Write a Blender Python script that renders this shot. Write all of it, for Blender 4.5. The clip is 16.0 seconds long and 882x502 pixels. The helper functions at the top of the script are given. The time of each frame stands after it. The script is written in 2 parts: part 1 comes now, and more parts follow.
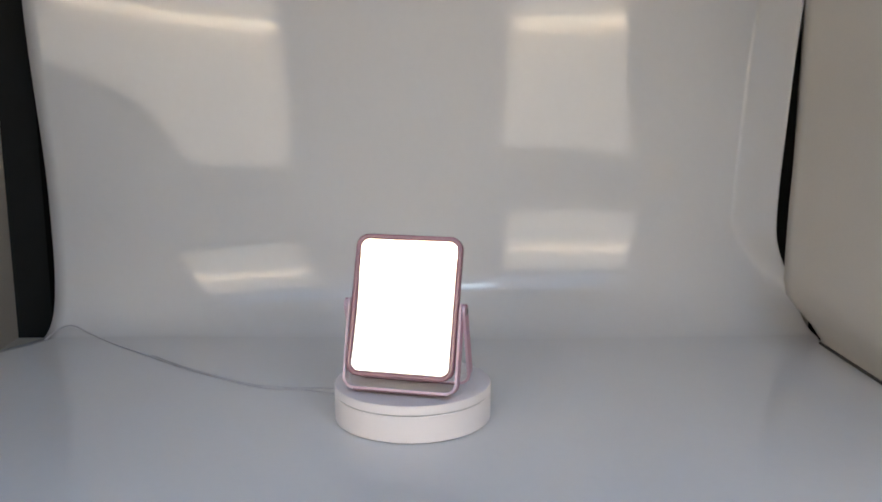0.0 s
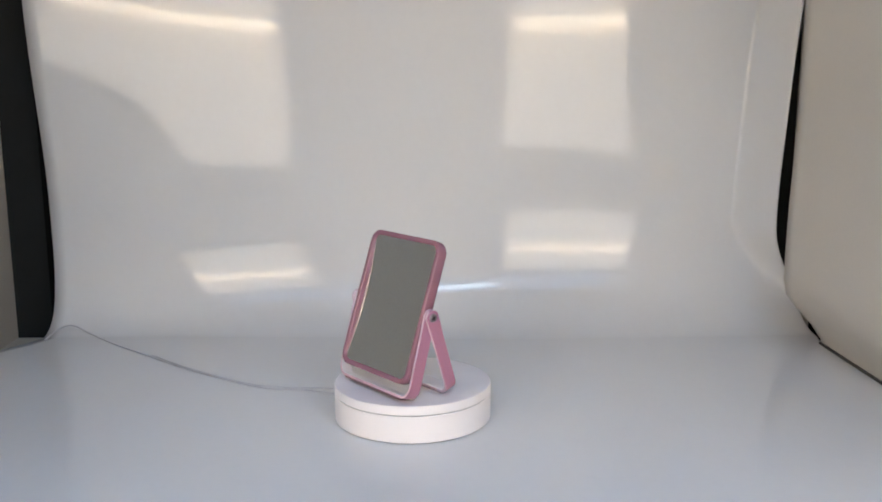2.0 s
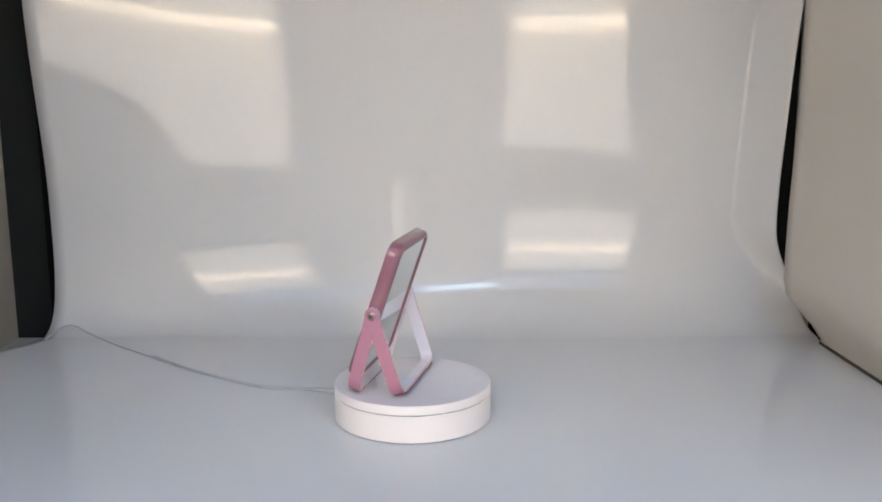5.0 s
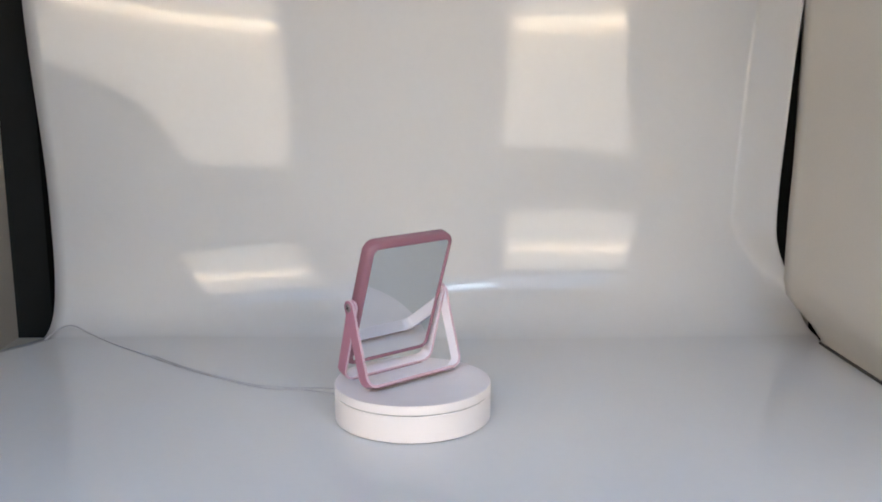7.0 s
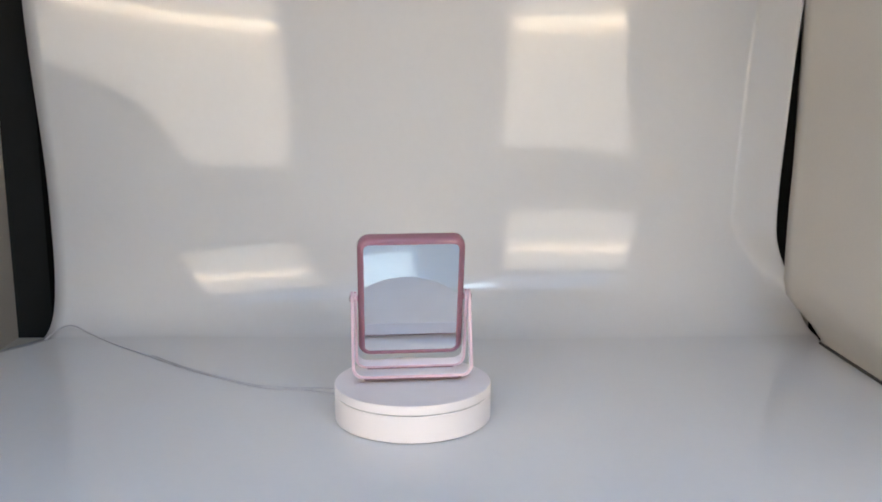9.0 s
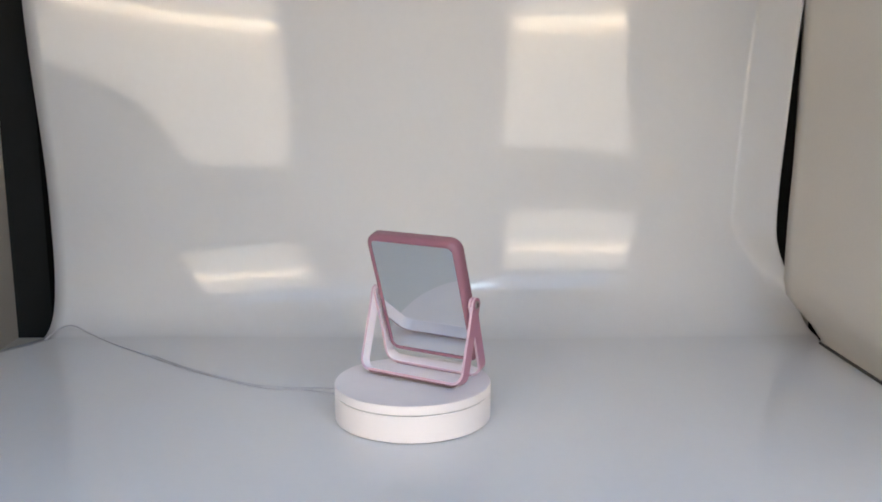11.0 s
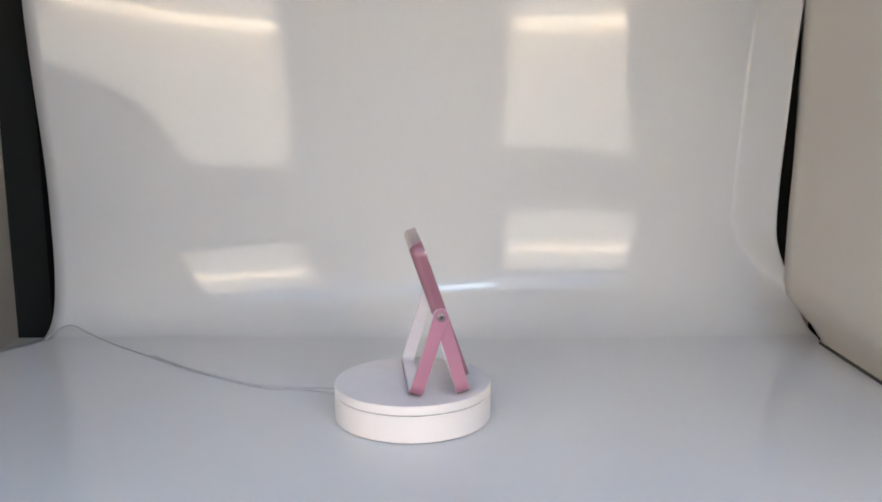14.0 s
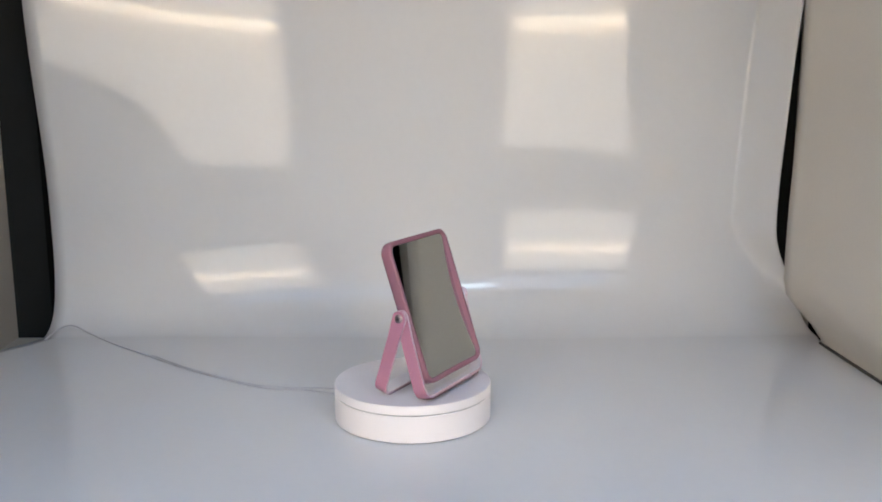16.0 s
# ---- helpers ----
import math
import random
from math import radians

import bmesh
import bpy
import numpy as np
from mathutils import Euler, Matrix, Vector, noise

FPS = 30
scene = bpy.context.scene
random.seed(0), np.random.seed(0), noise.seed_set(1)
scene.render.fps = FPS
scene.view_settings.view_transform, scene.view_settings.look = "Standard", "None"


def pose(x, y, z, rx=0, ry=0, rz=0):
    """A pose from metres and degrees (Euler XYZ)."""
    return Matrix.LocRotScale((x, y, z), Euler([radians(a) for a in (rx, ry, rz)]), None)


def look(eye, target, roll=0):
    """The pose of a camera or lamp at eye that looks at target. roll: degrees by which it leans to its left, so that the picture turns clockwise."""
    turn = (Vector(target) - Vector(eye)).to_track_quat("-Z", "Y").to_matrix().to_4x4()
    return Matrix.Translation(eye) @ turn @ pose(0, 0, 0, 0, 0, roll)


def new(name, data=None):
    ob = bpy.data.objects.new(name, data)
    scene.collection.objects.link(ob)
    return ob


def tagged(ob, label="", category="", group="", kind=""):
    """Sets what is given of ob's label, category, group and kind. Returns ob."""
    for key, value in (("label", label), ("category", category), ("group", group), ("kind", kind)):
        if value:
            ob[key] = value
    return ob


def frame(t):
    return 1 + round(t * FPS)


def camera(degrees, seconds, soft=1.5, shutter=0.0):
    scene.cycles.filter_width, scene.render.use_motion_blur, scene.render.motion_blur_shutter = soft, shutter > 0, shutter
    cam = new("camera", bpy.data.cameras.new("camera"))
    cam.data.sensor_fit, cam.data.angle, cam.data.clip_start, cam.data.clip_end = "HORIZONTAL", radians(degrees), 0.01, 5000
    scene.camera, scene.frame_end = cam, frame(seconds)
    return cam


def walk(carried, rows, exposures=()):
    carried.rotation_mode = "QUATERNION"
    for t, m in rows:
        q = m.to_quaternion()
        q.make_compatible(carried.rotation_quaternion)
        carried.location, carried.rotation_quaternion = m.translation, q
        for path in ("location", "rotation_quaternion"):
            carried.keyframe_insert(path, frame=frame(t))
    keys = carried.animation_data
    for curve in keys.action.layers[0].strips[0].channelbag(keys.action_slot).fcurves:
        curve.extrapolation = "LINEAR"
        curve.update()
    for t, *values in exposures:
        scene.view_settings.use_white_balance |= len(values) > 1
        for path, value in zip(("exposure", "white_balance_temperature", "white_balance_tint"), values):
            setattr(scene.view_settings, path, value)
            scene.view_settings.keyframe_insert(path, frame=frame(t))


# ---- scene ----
cam = camera(50.52, 16.0, soft=1.9)
EYE = Vector((0.0, -0.8469, 0.3168))
AIM = EYE + Vector((0.03150, 0.98254, -0.18339))
walk(cam, [(0.0, look(EYE, AIM, -0.1726)), (16.0, look(EYE, AIM, -0.1726))],
     exposures=[(0.0, -0.41), (0.5, -0.27), (0.8, -0.07), (1.2, 0.05), (16.0, 0.05)])

# ---- world and light ----
world = bpy.data.worlds.new("world")
scene.world = world
world.use_nodes = True
wn = world.node_tree.nodes
sky = wn.new("ShaderNodeTexSky")
sky.sky_type = "NISHITA"
sky.sun_disc = False
sky.sun_elevation = radians(35)
sky.sun_rotation = radians(200)
world.node_tree.links.new(sky.outputs[0], wn["Background"].inputs[0])
wn["Background"].inputs[1].default_value = 0.08

LED_POWER = 2.0        # long cool white lamp under the room's ceiling
CORE_POWER = 15.0      # bright lamp head in that lamp
WINDOW_POWER = 4.1     # bright windows of the room behind the camera
TUBE_POWER = 19.0      # warm tube over each window


# ---- materials ----
def material(name, color, rough=0.5, metal=0.0, spec=0.5, grain=0.0, grain_scale=400.0, vary=0.0, vary_scale=8.0,
             bump=0.0, bump_scale=300.0, coat=0.0):
    """A painted, moulded or woven surface with grain, broad variation and fine relief."""
    m = bpy.data.materials.new(name)
    m.use_nodes = True
    nt = m.node_tree
    b = nt.nodes["Principled BSDF"]
    b.inputs["Roughness"].default_value = rough
    b.inputs["Metallic"].default_value = metal
    b.inputs["Specular IOR Level"].default_value = spec
    b.inputs["Coat Weight"].default_value = coat
    b.inputs["Coat Roughness"].default_value = 0.08
    co = nt.nodes.new("ShaderNodeTexCoord")
    base = nt.nodes.new("ShaderNodeRGB")
    base.outputs[0].default_value = (*color, 1)
    out = base.outputs[0]
    for amount, scale in ((vary, vary_scale), (grain, grain_scale)):
        if amount:
            n = nt.nodes.new("ShaderNodeTexNoise")
            n.inputs["Scale"].default_value = scale
            n.inputs["Detail"].default_value = 4
            nt.links.new(co.outputs["Object"], n.inputs["Vector"])
            r = nt.nodes.new("ShaderNodeMapRange")
            r.inputs["From Min"].default_value, r.inputs["From Max"].default_value = 0.3, 0.7
            r.inputs["To Min"].default_value, r.inputs["To Max"].default_value = 1 - amount, 1.0
            nt.links.new(n.outputs["Fac"], r.inputs["Value"])
            mul = nt.nodes.new("ShaderNodeVectorMath")
            mul.operation = "SCALE"
            nt.links.new(out, mul.inputs[0])
            nt.links.new(r.outputs[0], mul.inputs["Scale"])
            out = mul.outputs[0]
    nt.links.new(out, b.inputs["Base Color"])
    if bump:
        n = nt.nodes.new("ShaderNodeTexNoise")
        n.inputs["Scale"].default_value = bump_scale
        nt.links.new(co.outputs["Object"], n.inputs["Vector"])
        bp = nt.nodes.new("ShaderNodeBump")
        bp.inputs["Strength"].default_value = bump
        bp.inputs["Distance"].default_value = 0.001
        nt.links.new(n.outputs["Fac"], bp.inputs["Height"])
        nt.links.new(bp.outputs[0], b.inputs["Normal"])
    return m


def glow(name, color, power):
    m = bpy.data.materials.new(name)
    m.use_nodes = True
    b = m.node_tree.nodes["Principled BSDF"]
    b.inputs["Base Color"].default_value = (*color, 1)
    b.inputs["Emission Color"].default_value = (*color, 1)
    b.inputs["Emission Strength"].default_value = power
    return m


SHEET = material("white_pvc", (0.67, 0.67, 0.675), 0.10, spec=0.43, vary=0.03, vary_scale=5, grain=0.015, grain_scale=120)
FABRIC_BACK = material("black_fabric", (0.020, 0.022, 0.022), 0.75, spec=0.2, grain=0.3, grain_scale=900, vary=0.2, bump=0.4, bump_scale=1500)
BLACK_EDGE_SHADE = material("black_edge_and_shade", (0.004, 0.004, 0.004), 0.7, spec=0.1, grain=0.2)
LINING = material("beige_lining", (0.56, 0.525, 0.47), 0.45, spec=0.4, vary=0.06, vary_scale=6, grain=0.04, grain_scale=500, bump=0.15, bump_scale=700)
BOARD = material("foam_board", (0.7, 0.69, 0.67), 0.7, vary=0.05)
CREAM = material("cream_plastic", (0.86, 0.815, 0.81), 0.38, vary=0.03, vary_scale=25, grain=0.015, grain_scale=600)
TOPWHITE = material("matt_white_plate", (0.79, 0.75, 0.775), 0.42, vary=0.05, vary_scale=30, grain=0.02, grain_scale=700)
SEAM_AND_SHADE = material("dark_seam_and_shade", (0.05, 0.047, 0.045), 0.7, grain=0.2)
PINK = material("pink_plastic", (0.43, 0.185, 0.265), 0.3, vary=0.03, vary_scale=25, grain=0.015, grain_scale=900, coat=0.25)
PALE = material("pale_lilac_plastic", (0.90, 0.86, 0.93), 0.32, vary=0.04, vary_scale=40, grain=0.02, grain_scale=900, coat=0.2)
SIDEPINK = material("light_pink_plastic", (0.64, 0.46, 0.54), 0.3, vary=0.05, vary_scale=40, grain=0.02, coat=0.2)
RIM = material("mauve_plastic", (0.29, 0.13, 0.17), 0.15, vary=0.06, vary_scale=40, grain=0.03, grain_scale=900, coat=0.25)
STEEL = material("dull_steel", (0.35, 0.3, 0.31), 0.35, metal=1.0, grain=0.1)
DARK = material("dark_recess", (0.03, 0.02, 0.022), 0.5, grain=0.2)
MIRROR = material("mirror_glass", (0.76, 0.79, 0.79), 0.012, metal=1.0)
HOLLOW = material("magnifying_glass", (0.68, 0.72, 0.735), 0.012, metal=1.0)
FOOT_SHADE = material("dark_pink_foot_shade", (0.13, 0.045, 0.065), 0.6, grain=0.1, grain_scale=900)
CABLE = material("grey_cable", (0.50, 0.50, 0.53), 0.45, vary=0.1, vary_scale=20, grain=0.05)
ROOM = material("room_plaster", (0.33, 0.335, 0.335), 0.9, vary=0.08, vary_scale=2, grain=0.04, grain_scale=60, bump=0.2, bump_scale=80)
ROOM_FLOOR = material("room_floor_vinyl", (0.25, 0.22, 0.19), 0.6, vary=0.15, vary_scale=3, grain=0.06)
WOOD = material("table_laminate", (0.32, 0.27, 0.22), 0.5, vary=0.1, vary_scale=9, grain=0.1, grain_scale=90)
LED = glow("led_diffuser", (0.20, 0.49, 1.0), LED_POWER)
CORE = glow("led_core", (0.60, 0.80, 1.0), CORE_POWER)
DAY = glow("bright_window", (1.0, 0.885, 0.745), WINDOW_POWER)
TUBE = glow("warm_tube", (1.0, 0.84, 0.62), TUBE_POWER)


def uneven_gloss(m, low, high, scale):
    """Smears and wiping marks: the gloss varies over the surface."""
    nt = m.node_tree
    co = nt.nodes.new("ShaderNodeTexCoord")
    n = nt.nodes.new("ShaderNodeTexNoise")
    n.inputs["Scale"].default_value, n.inputs["Detail"].default_value = scale, 5
    r = nt.nodes.new("ShaderNodeMapRange")
    r.inputs["From Min"].default_value, r.inputs["From Max"].default_value = 0.35, 0.65
    r.inputs["To Min"].default_value, r.inputs["To Max"].default_value = low, high
    nt.links.new(co.outputs["Object"], n.inputs["Vector"])
    nt.links.new(n.outputs["Fac"], r.inputs["Value"])
    nt.links.new(r.outputs[0], nt.nodes["Principled BSDF"].inputs["Roughness"])


uneven_gloss(SHEET, 0.045, 0.075, 7.0)
uneven_gloss(CREAM, 0.30, 0.45, 30.0)
uneven_gloss(PINK, 0.28, 0.31, 40.0)
uneven_gloss(LINING, 0.40, 0.60, 12.0)

# ---- mesh helpers ----
def mesh(name, bm, mats, smooth=False):
    bmesh.ops.recalc_face_normals(bm, faces=bm.faces[:])
    me = bpy.data.meshes.new(name)
    bm.to_mesh(me)
    bm.free()
    for m in mats if isinstance(mats, (list, tuple)) else (mats,):
        me.materials.append(m)
    if smooth:
        me.shade_smooth()
    return me


def soften(ob, width, segments=2, angle=35):
    b = ob.modifiers.new("bevel", "BEVEL")
    b.width, b.segments, b.limit_method, b.angle_limit = width, segments, "ANGLE", radians(angle)
    b.harden_normals = True
    return ob


def part(name, bm, mats, parent, label="", smooth=False):
    ob = new(name, mesh(name, bm, mats, smooth))
    ob.parent = parent
    return tagged(ob, label)


def block(x0, x1, y0, y1, z0, z1):
    bm = bmesh.new()
    bmesh.ops.create_cube(bm, size=1.0)
    for v in bm.verts:
        v.co = ((x0 + x1) / 2 + v.co.x * (x1 - x0), (y0 + y1) / 2 + v.co.y * (y1 - y0), (z0 + z1) / 2 + v.co.z * (z1 - z0))
    return bm


def lathe(profile, n=128):
    """Turns a closed outline of (radius, z) round the z axis."""
    bm = bmesh.new()
    rings = []
    for i in range(n):
        a = 2 * math.pi * i / n
        rings.append([bm.verts.new((r * math.cos(a), r * math.sin(a), z)) for r, z in profile])
    for i in range(n):
        p, q = rings[i], rings[(i + 1) % n]
        for j in range(len(profile) - 1):
            bm.faces.new((p[j], q[j], q[j + 1], p[j + 1]))
    bmesh.ops.remove_doubles(bm, verts=bm.verts[:], dist=1e-7)
    return bm


def tube(points, radius, n=8):
    """A round cord along a smooth line through the points."""
    pts = [Vector(p) for p in points]
    line = []
    for i in range(len(pts) - 1):
        a, b, c, d = pts[max(i - 1, 0)], pts[i], pts[i + 1], pts[min(i + 2, len(pts) - 1)]
        for k in range(8):
            t = k / 8
            line.append(0.5 * ((2 * b) + (c - a) * t + (2 * a - 5 * b + 4 * c - d) * t * t + (3 * b - a - 3 * c + d) * t ** 3))
    line.append(pts[-1])
    bm = bmesh.new()
    rings = []
    for i, p in enumerate(line):
        d = (line[min(i + 1, len(line) - 1)] - line[max(i - 1, 0)]).normalized()
        s = d.cross(Vector((0, 0, 1)))
        s = s.normalized() if s.length > 1e-4 else Vector((1, 0, 0))
        u = s.cross(d)
        rings.append([bm.verts.new(p + radius * (math.cos(2 * math.pi * k / n) * s + math.sin(2 * math.pi * k / n) * u)) for k in range(n)])
    for p, q in zip(rings, rings[1:]):
        for k in range(n):
            bm.faces.new((p[k], p[(k + 1) % n], q[(k + 1) % n], q[k]))
    bm.faces.new(rings[0]), bm.faces.new(rings[-1])
    return bm


# ---- the photo tent: walls, roof, floor ----
TENT = pose(0, 0, 0)
FLOOR_Z, BACK, FRONT, LEFT, RIGHT, ROOF = -0.031, 0.40, -0.61, -0.5356, 0.5165, 1.08


def structure(name, bm, mats, label, category, place=TENT, smooth=False):
    ob = new(name, mesh(name, bm, mats, smooth))
    ob.matrix_basis = place
    return tagged(ob, label, category, kind="structure")


structure("floor", block(LEFT - 0.012, RIGHT + 0.012, FRONT, BACK + 0.012, FLOOR_Z - 0.012, FLOOR_Z), LINING, "beige fabric floor of the photo tent", "floor")
structure("wall_left", block(LEFT - 0.012, LEFT, FRONT, BACK, FLOOR_Z, ROOF), LINING, "beige lined side wall of the photo tent", "wall")


def ease(v, a, b):
    k = min(max((v - a) / (b - a), 0.0), 1.0)
    return k * k * (3 - 2 * k)


WALL_END = 0.220


def right_side(y, z):
    """The slack right wall bulges into the tent towards its rear edge."""
    return 0.4905 - (0.0465 - 0.004 * ease(z, 0.12, 0.30)) * ease(y, -0.25, WALL_END + 0.08) ** 0.8 / 0.87 * ease(z, -0.002, 0.075)


def slack_wall():
    bm = bmesh.new()
    ys = [-0.46 + (WALL_END + 0.46) * i / 40 for i in range(41)]
    zs = [FLOOR_Z + (ROOF - FLOOR_Z) * j / 60 for j in range(61)]
    inner = [[bm.verts.new((right_side(y, z), y, z)) for z in zs] for y in ys]
    outer = [[bm.verts.new((right_side(y, z) + 0.006, y, z)) for z in zs] for y in ys]
    for i in range(40):
        for j in range(60):
            bm.faces.new((inner[i][j], inner[i][j + 1], inner[i + 1][j + 1], inner[i + 1][j]))
            bm.faces.new((outer[i][j], outer[i + 1][j], outer[i + 1][j + 1], outer[i][j + 1]))
    for i in (0, 40):
        for j in range(60):
            bm.faces.new((inner[i][j], outer[i][j], outer[i][j + 1], inner[i][j + 1]))
    for j in (0, 60):
        for i in range(40):
            bm.faces.new((inner[i][j], inner[i + 1][j], outer[i + 1][j], outer[i][j]))
    return structure("wall_right", bm, LINING, "slack beige lined side wall of the photo tent", "wall", smooth=True)


slack_wall()
# The shadow gap along the wall's foot, painted as a dark strip.
structure("trim_seam_right", block(0.4872, 0.4903, -0.46, 0.219, 0.0004, 0.0030), SEAM_AND_SHADE, "dark strip painted for the shadow gap between slack wall and sheet", "trim")
# Unseen outer wall, added to stop window light leaking behind the slack wall.
structure("wall_right_rear", block(RIGHT, RIGHT + 0.012, -0.46, BACK, FLOOR_Z, ROOF), LINING, "unseen beige outer side wall added behind the slack wall", "wall")
# Unseen black band, added so the turning mirror shows a dark strip.
structure("trim_zip_right", block(RIGHT - 0.003, RIGHT, 0.277, 0.312, FLOOR_Z, ROOF), BLACK_EDGE_SHADE, "unseen black band added to the side wall for the mirror", "trim")
structure("wall_back", block(LEFT - 0.012, RIGHT + 0.012, BACK, BACK + 0.012, FLOOR_Z, ROOF), FABRIC_BACK, "black fabric back wall of the photo tent", "wall")
structure("ceiling", block(LEFT - 0.012, RIGHT + 0.012, FRONT, BACK + 0.012, ROOF, ROOF + 0.012), LINING, "beige lined roof of the photo tent", "ceiling")
structure("trim_left", block(LEFT, LEFT + 0.004, FRONT, FRONT + 0.085, FLOOR_Z, ROOF), BLACK_EDGE_SHADE, "black fabric border inside the tent's front edge", "trim")
# The sheet's shadow on the back wall, painted as a flat black strip.
structure("trim_back", block(-0.487, -0.44, BACK - 0.002, BACK, FLOOR_Z, ROOF), BLACK_EDGE_SHADE, "deep black strip painted for the sheet's shadow on the back wall", "trim")
# Matching unseen band on the left, added for the mirror's dark patch.
structure("trim_zip", block(LEFT, LEFT + 0.003, 0.25, 0.333, FLOOR_Z, ROOF), BLACK_EDGE_SHADE, "unseen black band added to the side wall for the mirror", "trim")


# ---- backdrop sheet: floor, sweep and wall in one piece ----
STEEP = 29.4


def lean(x, z):
    """How far the hanging part of the sheet faces upwards, in degrees, at height z."""
    k = min(max((x + 0.30) / 0.42, 0.0), 1.0)
    line = 0.045 + 0.031 * k
    low = 0.62 * line
    lift = 0.032 * (1 - k)
    hs = (low, line, line + 0.050, line + 0.100 + lift, 0.230 + lift, 0.382, 0.43, 0.52, 0.60, 0.95)
    ns = (STEEP, 19.0, 6.0, 2.3, 2.6, 5.0, 6.5, 4.0, 0.0, 0.0)
    return float(np.interp(z, hs, ns)), low


def sweep_radius(x):
    return lean(x, 0.0)[1] / (1 - math.sin(radians(STEEP)))


def sweep_start(x):
    """Where the floor part ends, so that the hanging part stays in one plane across the width."""
    r = sweep_radius(x)
    y, z = r * math.cos(radians(STEEP)), r - r * math.sin(radians(STEEP))
    while z < 0.25:
        y += math.tan(radians(lean(x, z + 0.001)[0])) * 0.002
        z += 0.002
    return 0.364 + 0.008 * x - y


def sheet_line(x):
    """The sheet's section at x: (y, z) from the front edge to the top."""
    r, y0 = sweep_radius(x), sweep_start(x)
    line = [(FRONT + 0.02 + (y0 - FRONT - 0.02) * i / 30, 0.0) for i in range(30)]
    for i in range(25):
        n = radians(90 - (90 - STEEP) * i / 24)
        line.append((y0 + r * math.cos(n), r - r * math.sin(n)))
    y, z = line[-1]
    step = (0.93 - z) / 120
    for i in range(120):
        y += math.tan(radians(lean(x, z + step / 2)[0])) * step
        z += step
        line.append((y, z))
    return line


def sheet_height(x, y):
    d, r = y - sweep_start(x), sweep_radius(x)
    return 0.0 if d <= 0 else r - math.sqrt(max(r * r - d * d, 0.0))


def backdrop_sheet():
    bm = bmesh.new()
    across = [i / 60 for i in range(57)] + [14 / 15 + i / 600 for i in range(1, 41)]
    cols = len(across) - 1
    front, back = [], []
    for f in across:
        nominal = -0.4525 + f * 0.9375
        line = sheet_line(nominal)
        a, b = [], []
        for y, z in line:
            spread = 0.075 * min(max((0.275 - y) / 0.09, 0.0), 1.0)
            fold = ease(z, 0.025, 0.13)
            side = 0.4885 + 0.012 * ease(y, 0.20, 0.26) - fold * (0.046 - 0.004 * ease(z, 0.12, 0.30)) + 0.25 * max(0.0, min(z, 0.45) - 0.12) ** 2
            x = (-0.457 - spread - 0.04 * z) * (1 - f) + side * f
            w = 0.0006 * math.sin(11 * x + 4 * z) * min(z / 0.2, 1.0)
            w += 0.0006 * math.sin(9 * x - 14 * z + 2.2) * min(z / 0.2, 1.0)
            k = min(max((z - 0.16) / 0.27, 0.0), 1.0)
            w -= 0.46 * max(0.0, -0.25 - x) ** 2 * k * k * (3 - 2 * k)
            w -= 0.072 * max(0.0, (x - side + 0.032) / 0.032) ** 1.5 * fold
            a.append(bm.verts.new((x, y + w, z)))
            b.append(bm.verts.new((x, y + w + (0.001 if z > 0.02 else 0.0), z - (0.001 if z <= 0.02 else 0.0))))
        front.append(a), back.append(b)
    n = len(front[0])
    for i in range(cols):
        for j in range(n - 1):
            bm.faces.new((front[i][j], front[i + 1][j], front[i + 1][j + 1], front[i][j + 1]))
            bm.faces.new((back[i][j], back[i][j + 1], back[i + 1][j + 1], back[i + 1][j]))
    for i in (0, cols):
        for j in range(n - 1):
            bm.faces.new((front[i][j], front[i][j + 1], back[i][j + 1], back[i][j]))
    for j in (0, n - 1):
        for i in range(cols):
            bm.faces.new((front[i][j], back[i][j], back[i + 1][j], front[i + 1][j]))
    return structure("backdrop", bm, SHEET, "glossy white plastic sheet sweeping from floor to wall", "backdrop", smooth=True)


backdrop_sheet()
base_board = tagged(new("base_board", mesh("base_board", block(-0.44, 0.47, FRONT + 0.03, 0.22, FLOOR_Z, -0.0012), BOARD)),
                    "white foam board lying under the plastic sheet", "board")
base_board.matrix_basis = TENT


# ---- the room round the tent ----
RX0, RX1, RY0, RY1, RZ0, RZ1 = -2.6, 2.6, -2.3, 1.6, -0.80, 2.0
IDENT = Matrix.Identity(4)
structure("room_floor", block(RX0, RX1, RY0, RY1, RZ0 - 0.1, RZ0), ROOM_FLOOR, "brown vinyl floor of the room", "floor", IDENT)
structure("room_ceiling", block(RX0, RX1, RY0, RY1, RZ1, RZ1 + 0.1), ROOM, "plain plastered room ceiling", "ceiling", IDENT)
structure("wall_west", block(RX0 - 0.1, RX0, RY0, RY1, RZ0, RZ1), ROOM, "plain grey plastered room wall", "wall", IDENT)
structure("wall_east", block(RX1, RX1 + 0.1, RY0, RY1, RZ0, RZ1), ROOM, "plain grey plastered room wall", "wall", IDENT)
structure("wall_north", block(RX0 - 0.1, RX1 + 0.1, RY1, RY1 + 0.1, RZ0, RZ1), ROOM, "plain grey plastered room wall", "wall", IDENT)
WIN = ((-2.42, -0.46), (0.43, 1.60))     # the two windows behind the camera
WZ0, WZ1 = 0.22, 1.76
south = bmesh.new()
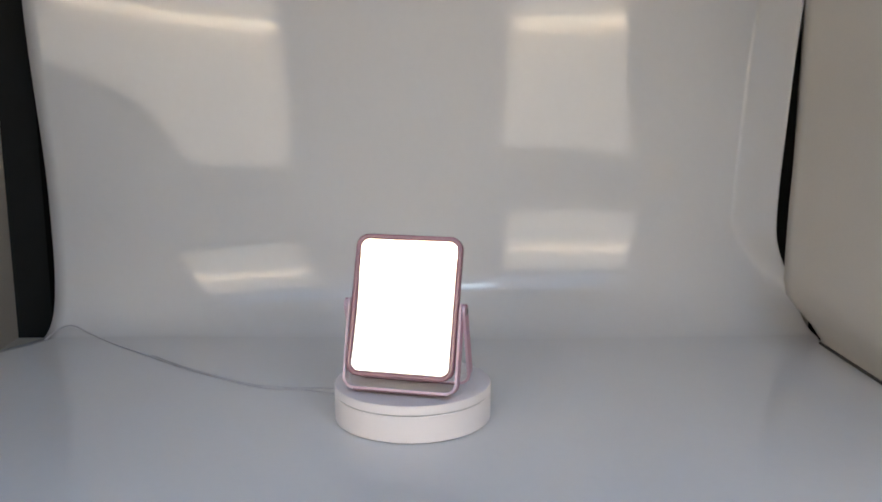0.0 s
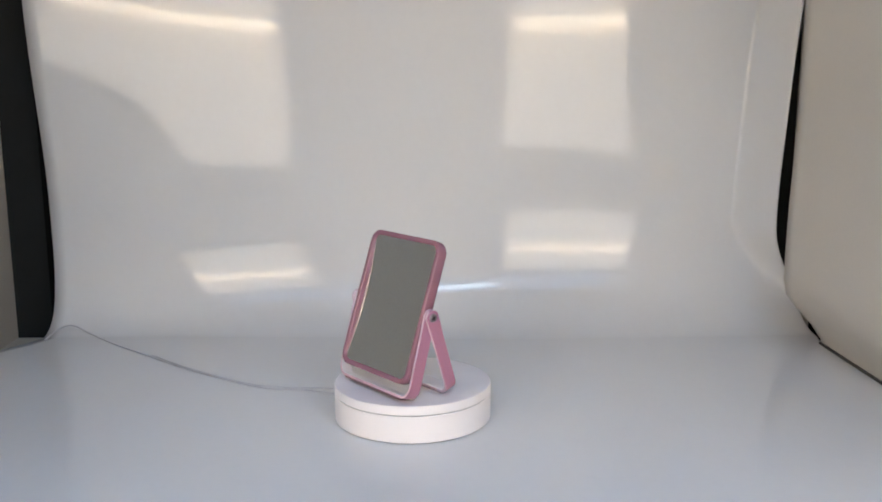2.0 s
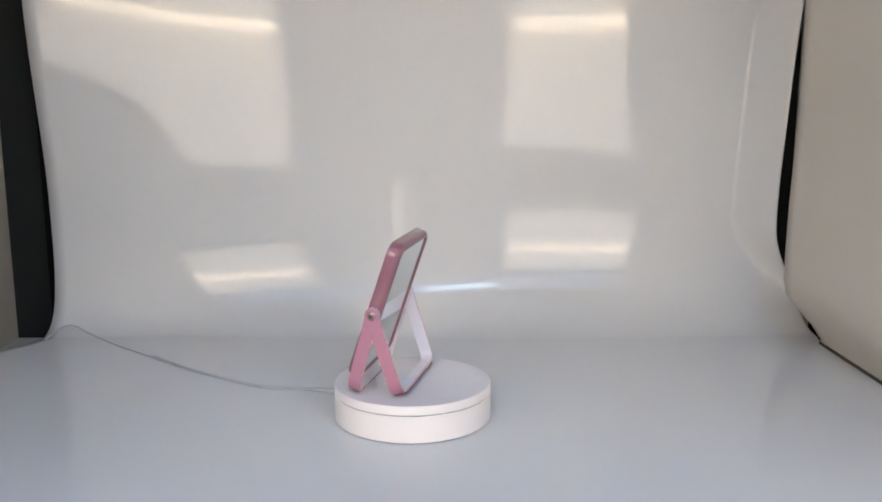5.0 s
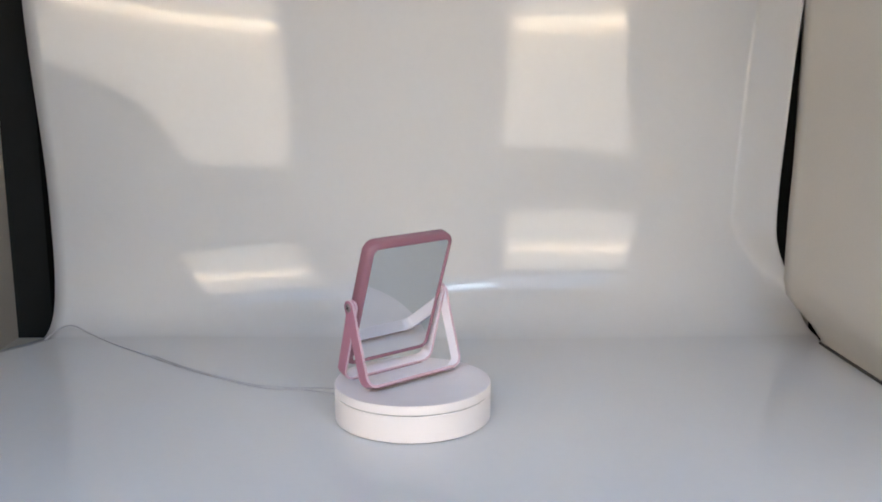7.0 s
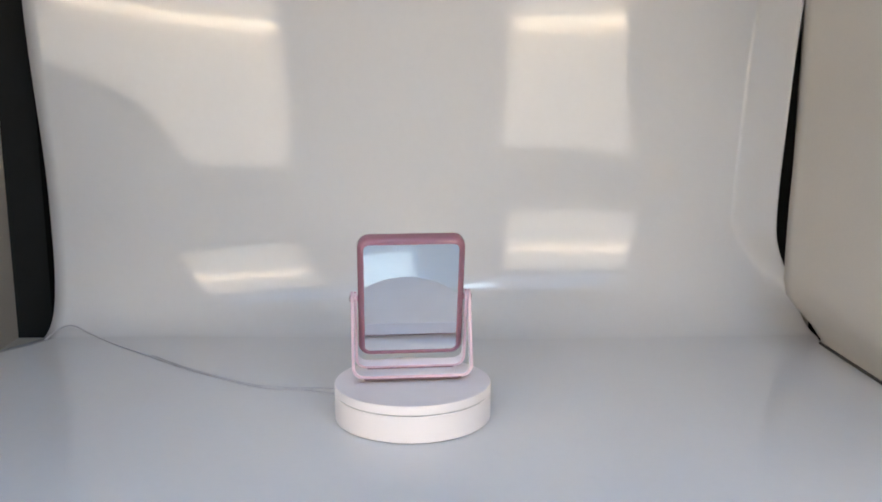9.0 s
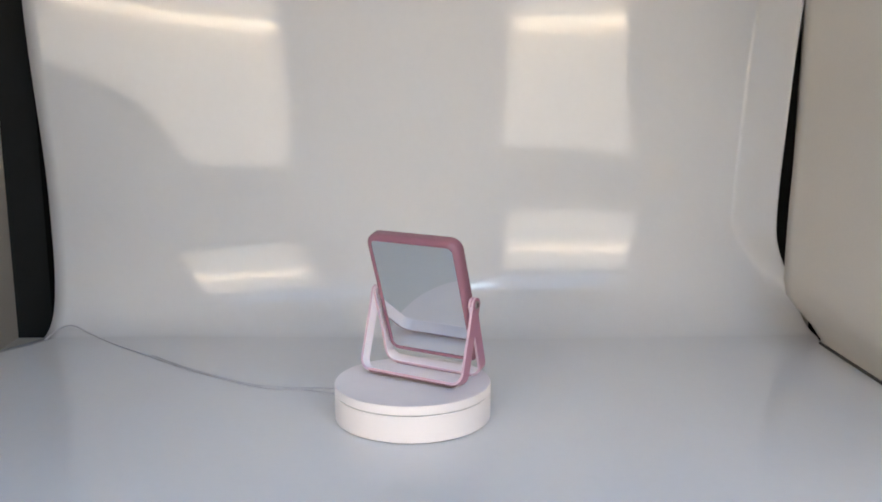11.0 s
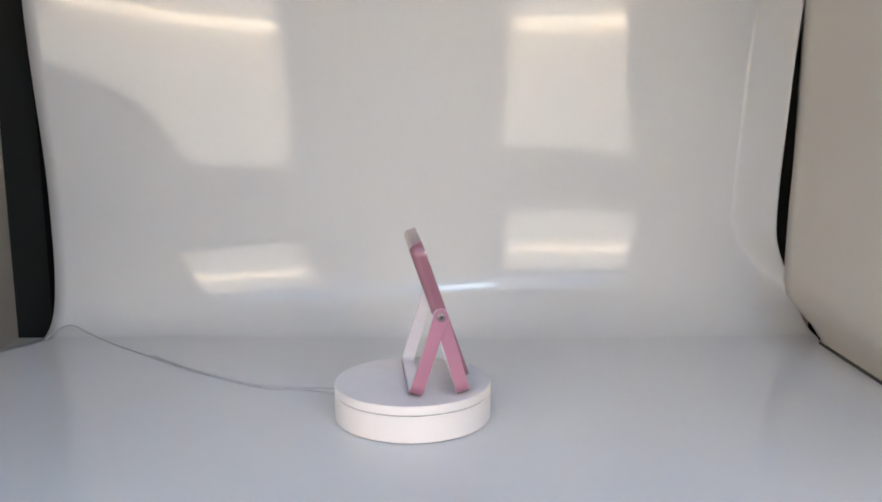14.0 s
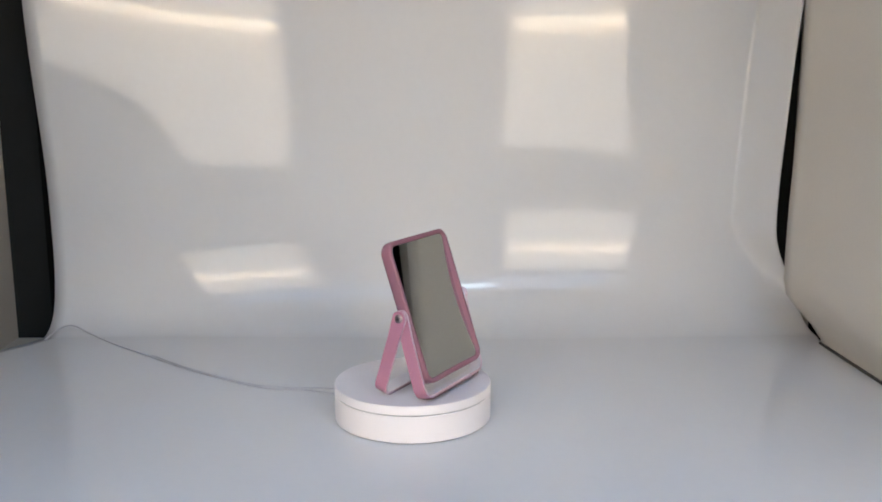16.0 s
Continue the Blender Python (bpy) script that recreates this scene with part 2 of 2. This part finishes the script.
for x0, x1, z0, z1 in ((RX0 - 0.1, WIN[0][0], RZ0, RZ1), (WIN[0][1], WIN[1][0], RZ0, RZ1), (WIN[1][1], RX1 + 0.1, RZ0, RZ1),
                       (*WIN[0], RZ0, WZ0), (*WIN[0], WZ1, RZ1), (*WIN[1], RZ0, WZ0), (*WIN[1], WZ1, RZ1)):
    piece = block(x0, x1, RY0 - 0.1, RY0, z0, z1)
    me = bpy.data.meshes.new("piece")
    piece.to_mesh(me)
    south.from_mesh(me)
    bpy.data.meshes.remove(me)
structure("wall_south", south, ROOM, "plastered room wall with two bright windows", "wall", IDENT)
for i, (x0, x1) in enumerate(WIN):
    structure("window_%d" % (i + 1), block(x0, x1, RY0 - 0.08, RY0 - 0.06, WZ0, WZ1), DAY, "bright window with warm daylight", "window", IDENT)
    lamp = tagged(new("tube_lamp"), "warm white tube lamp hung before a window", "lamp", "tube lamps")
    lamp.matrix_basis = pose((x0 + x1) / 2, RY0 + 0.03, 1.0)
    half = (x1 - x0) / 2
    part("tube", block(-half, half, -0.014, 0.014, -0.020, 0.020), TUBE, lamp, "glowing warm white tube")
    part("bracket", block(-half - 0.02, -half, -0.03, 0.02, -0.025, 0.025), BOARD, lamp)
    part("bracket", block(half, half + 0.02, -0.03, 0.02, -0.025, 0.025), BOARD, lamp)


def ceiling_lamp(x, y, length, width):
    bar = tagged(new("ceiling_lamp"), "long cool white lamp under the room ceiling", "lamp")
    bar.matrix_basis = pose(x, y, RZ1)
    part("housing", block(-length / 2 - 0.01, length / 2 + 0.01, -width / 2 - 0.01, width / 2 + 0.01, -0.03, 0.0), BOARD, bar)
    part("diffuser", block(-length / 2, length / 2, -width / 2, width / 2, -0.04, -0.0305), LED, bar, "glowing cool white diffuser")
    part("lamp_head", block(-0.13, 0.15, -0.44, -0.22, -0.06, -0.0405), CORE, bar, "bright lamp head")
    return bar


ceiling_lamp(0.10, -1.40, 2.8, 1.7)
table = tagged(new("table"), "wooden laminate table under the photo tent", "table")
table.matrix_basis = pose(0, -0.1, RZ0)
TOP = FLOOR_Z - 0.012 - RZ0
part("tabletop", block(-0.8, 0.8, -0.65, 0.65, TOP - 0.03, TOP), WOOD, table)
for sx in (-0.74, 0.70):
    for sy in (-0.6, 0.56):
        part("leg", block(sx, sx + 0.04, sy, sy + 0.04, 0, TOP - 0.03), STEEL, table)


# ---- turntable ----
H = 0.0347
RAD = 0.0736


def turntable():
    tt = tagged(new("turntable"), "cream white round motor turntable on the glossy sheet", "turntable")
    part("base", lathe(((0, 0.0008), (RAD - 0.0010, 0.0008), (RAD, 0.0016), (RAD, 0.0250), (RAD - 0.0007, 0.0256), (0, 0.0256))),
         CREAM, tt, "cream plastic drum", smooth=False)
    part("foot_ring", lathe(((0, 0.0), (RAD - 0.0025, 0.0), (RAD - 0.0025, 0.0008), (0, 0.0008)), 64), SEAM_AND_SHADE, tt, "dark ring in the foot gap under the drum")
    part("seam", lathe(((0, 0.0256), (RAD - 0.0012, 0.0256), (RAD - 0.0012, 0.0264), (0, 0.0264)), 64), SEAM_AND_SHADE, tt, "dark gap under the plate")
    plate = part("plate", lathe(((0, 0.0264), (RAD - 0.0006, 0.0264), (RAD, 0.0270), (RAD, 0.0338), (RAD - 0.0005, 0.0349), (RAD - 0.0018, H), (0, H))),
                 [CREAM, TOPWHITE], tt, "white turning plate")
    for p in plate.data.polygons:
        if p.normal.z > 0.9:
            p.material_index = 1
    for o in tt.children:
        o.data.shade_smooth()
        o.data.set_sharp_from_angle(angle=radians(40))
    return tt, plate


stand, plate = turntable()


# ---- cosmetic mirror ----
TILT = 19.0
PIVOT = (0.0, -0.0216, 0.0755)
HALF_W, UP, DOWN, THICK = 0.0502, 0.0662, 0.0638, 0.0130


def rounded(half_w, z0, z1, r, n=8):
    """A rounded rectangle in x, z, counted round from the lower right corner."""
    pts = []
    for cx, cz, a0 in ((half_w - r, z0 + r, -90), (half_w - r, z1 - r, 0), (-half_w + r, z1 - r, 90), (-half_w + r, z0 + r, 180)):
        for i in range(n + 1):
            a = radians(a0 + 90 * i / n)
            pts.append((cx + r * math.cos(a), cz + r * math.sin(a)))
    return pts


def ring(section, r=0.0115):
    """The mirror's rim: a section of (inset, y) led round the rounded rectangle."""
    bm = bmesh.new()
    loops = [[bm.verts.new((x, y, z)) for x, z in rounded(HALF_W - d, -DOWN + d, UP - d, max(r - d, 0.002))] for d, y in section]
    m = len(loops)
    for k in range(m):
        a, b = loops[k], loops[(k + 1) % m]
        for i in range(len(a)):
            j = (i + 1) % len(a)
            bm.faces.new((a[i], a[j], b[j], b[i]))
    return bm


def slab(inset, y0, y1, r):
    bm = bmesh.new()
    outline = rounded(HALF_W - inset, -DOWN + inset, UP - inset, r)
    a = [bm.verts.new((x, y0, z)) for x, z in outline]
    b = [bm.verts.new((x, y1, z)) for x, z in outline]
    bm.faces.new(a), bm.faces.new(b)
    for i in range(len(a)):
        j = (i + 1) % len(a)
        bm.faces.new((a[i], a[j], b[j], b[i]))
    return bm


def hollow(inset, y0, y1, r, bend):
    """A hollow-ground glass: its face is a part of a sphere of radius bend."""
    bm = bmesh.new()
    corners = rounded(HALF_W - inset, -DOWN + inset, UP - inset, r, 6)
    outline = []
    for (x0, z0), (x1, z1) in zip(corners, corners[1:] + corners[:1]):
        cuts = max(1, round(math.hypot(x1 - x0, z1 - z0) / 0.004))
        outline += [(x0 + (x1 - x0) * i / cuts, z0 + (z1 - z0) * i / cuts) for i in range(cuts)]
    mid = (UP - DOWN) / 2
    far = max(x * x + (z - mid) ** 2 for x, z in outline)
    rings = []
    for k in range(1, 41):
        f = k / 40
        rings.append([bm.verts.new((x * f, y0 + (far - f * f * (x * x + (z - mid) ** 2)) / (2 * bend), mid + (z - mid) * f)) for x, z in outline])
    centre = bm.verts.new((0, y0 + far / (2 * bend), mid))
    rim = [bm.verts.new((x, y1, z)) for x, z in outline]
    n = len(outline)
    for i in range(n):
        j = (i + 1) % n
        bm.faces.new((centre, rings[0][i], rings[0][j]))
        for p, q in zip(rings, rings[1:]):
            bm.faces.new((p[i], q[i], q[j], p[j]))
        bm.faces.new((rings[-1][i], rim[i], rim[j], rings[-1][j]))
    bm.faces.new(rim)
    return bm


def strap(outer, thick, length, half_width, corner=0.0115):
    """A U of flat strap: x across, z down from the pivot, y its width; round heads at the pivot."""
    line = [(outer, half_width * math.cos(a), 0) for a in (radians(8), radians(22), radians(40), radians(60), radians(80))]
    line = [(outer, z) for _, z, _ in line] + [(outer, -0.006), (outer, -0.012), (outer, -0.02), (outer, -length * 0.5)]
    for i in range(9):
        a = radians(90 * i / 8)
        line.append((outer - corner + corner * math.cos(a), -length + corner - corner * math.sin(a)))
    line += [(x * 0.0, z) for x, z in line[-1:]]
    line = line + [(-x, z) for x, z in reversed(line[:-1])]
    bm = bmesh.new()
    rows = []
    for i, (x, z) in enumerate(line):
        x0, z0 = line[max(i - 1, 0)]
        x1, z1 = line[min(i + 1, len(line) - 1)]
        t = Vector((x1 - x0, 0, z1 - z0)).normalized()
        inward = Vector((t.z, 0, -t.x))
        w = math.sqrt(max(half_width ** 2 - z * z, 1e-7)) if z > 0 else half_width - 0.0008 * min(-z / 0.02, 1.0)
        o = Vector((x, 0, z))
        n = o + inward * thick
        rows.append([bm.verts.new((o.x, -w, o.z)), bm.verts.new((o.x, w, o.z)), bm.verts.new((n.x, w, n.z)), bm.verts.new((n.x, -w, n.z))])
    for p, q in zip(rows, rows[1:]):
        for k, mat in ((0, 0), (1, 2), (2, 1), (3, 2)):
            f = bm.faces.new((p[k], p[(k + 1) % 4], q[(k + 1) % 4], q[k]))
            f.material_index = mat
            f.smooth = True
    bm.faces.new(rows[0]), bm.faces.new(rows[-1])
    return bm


def cosmetic_mirror():
    top = tagged(new("cosmetic_mirror"), "pink plastic two-sided folding mirror standing on the turntable", "mirror")
    top.matrix_basis = pose(0, 0, H)
    t = THICK / 2
    place = pose(*PIVOT, -TILT, 0, 0)
    rim = part("rim", ring(((0, -t + 0.0011), (0.0003, -t + 0.0003), (0.0011, -t), (0.0036, -t), (0.0042, -t + 0.0004), (0.0046, -t + 0.0012),
                            (0.0046, -t + 0.0042), (0.0062, t - 0.0065), (0.0060, t - 0.0018), (0.0056, t - 0.0004), (0.0050, t),
                            (0.0040, t - 0.0002), (0.0024, t - 0.0012), (0.0010, t - 0.0027), (0.0002, t - 0.0042), (0, t - 0.0055))), RIM, top, "mauve pink plastic rim", smooth=True)
    rim.data.set_sharp_from_angle(angle=radians(50))
    front = part("front_glass", hollow(0.0045, -t + 0.0019, t - 0.0060, 0.0082, 0.60), HOLLOW, top, "hollow magnifying mirror glass", smooth=True)
    front.data.set_sharp_from_angle(angle=radians(40))
    back = part("back_glass", slab(0.0056, t - 0.0042, t - 0.0015, 0.0066), MIRROR, top, "plain silvered mirror glass")
    for o in (rim, front, back):
        o.matrix_basis = place
    legs = ((0.0538, 0.0026, 0.0757, 16.0, "front_stand", 1), (0.0570, 0.0028, 0.0763, 17.7, "rear_stand", -1))
    for outer, thick, length, angle, name, side in legs:
        u = part(name, strap(outer, thick, length, 0.0068), [PINK, PALE, SIDEPINK], top, "pink strap bent into a U, pale inside")
        u.matrix_basis = pose(*PIVOT, -side * angle, 0, 0)
        soften(u, 0.0006)
        # Contact shade under the strap, put into a dark strip along its foot.
        part("foot_strip", block(-outer + 0.0115, outer - 0.0115, -0.0058, 0.0058, -length - 0.0010, -length + 0.0002), FOOT_SHADE, u, "dark foot strip, painted for the shade under the strap")
    for sx in (-1, 1):
        screw = part("screw", lathe(((0, 0), (0.0040, 0), (0.0040, 0.0004), (0.0034, 0.0010), (0, 0.0013)), 24), STEEL, top, "small cross-head screw", smooth=True)
        screw.matrix_basis = Matrix.Translation((sx * 0.0569, PIVOT[1], PIVOT[2])) @ pose(0, 0, 0, 0, 90 * sx, 0)
        for a in (30, 120):
            slot = part("slot", block(-0.0022, 0.0022, -0.0005, 0.0005, 0.0006, 0.0014), DARK, screw)
            slot.matrix_basis = pose(0, 0, 0, 0, 0, a)
        spacer = part("spacer", lathe(((0, 0), (0.0030, 0), (0.0030, 0.0075), (0, 0.0075)), 24), PINK, top)
        spacer.matrix_basis = Matrix.Translation((sx * 0.0495, PIVOT[1], PIVOT[2])) @ pose(0, 0, 0, 0, 90 * sx, 0)
    return top


looking_glass = cosmetic_mirror()


# ---- cable of the turntable ----
def cord(name, way, radius, label):
    pts = []
    for x, y, lift in way:
        p = TENT.inverted() @ Vector((x, y, 0))
        pts.append(TENT @ Vector((p.x, p.y, sheet_height(p.x, p.y) + radius + lift)))
    return tagged(new(name, mesh(name, tube(pts, radius), CABLE, True)), label, "cable")


cord("power_cable", ((-0.064, 0.033, 0.006), (-0.082, 0.052, 0.004), (-0.118, 0.077, 0), (-0.1596, 0.0856, 0), (-0.2428, 0.1456, 0), (-0.308, 0.205, 0),
                     (-0.3625, 0.256, 0), (-0.400, 0.288, 0.004), (-0.4238, 0.300, 0.009), (-0.440, 0.296, 0.007), (-0.4495, 0.272, 0.0)), 0.0010,
     "thin grey cable running from the turntable across the sheet")
cord("thin_wire", ((-0.062, 0.036, 0.013), (-0.090, 0.060, 0.007), (-0.130, 0.084, 0), (-0.172, 0.098, 0), (-0.246, 0.153, 0), (-0.300, 0.204, 0)), 0.0008,
     "very thin pale wire lying beside the cable on the sheet")


# ---- what moves ----
def motions():
    rows = [(i / 10, -16.13 - 17.854 * i / 10) for i in range(161)]
    walk(looking_glass, [(t, pose(0, 0, H, 0, 0, a)) for t, a in rows])
    walk(plate, [(t, pose(0, 0, 0, 0, 0, a)) for t, a in rows])


motions()
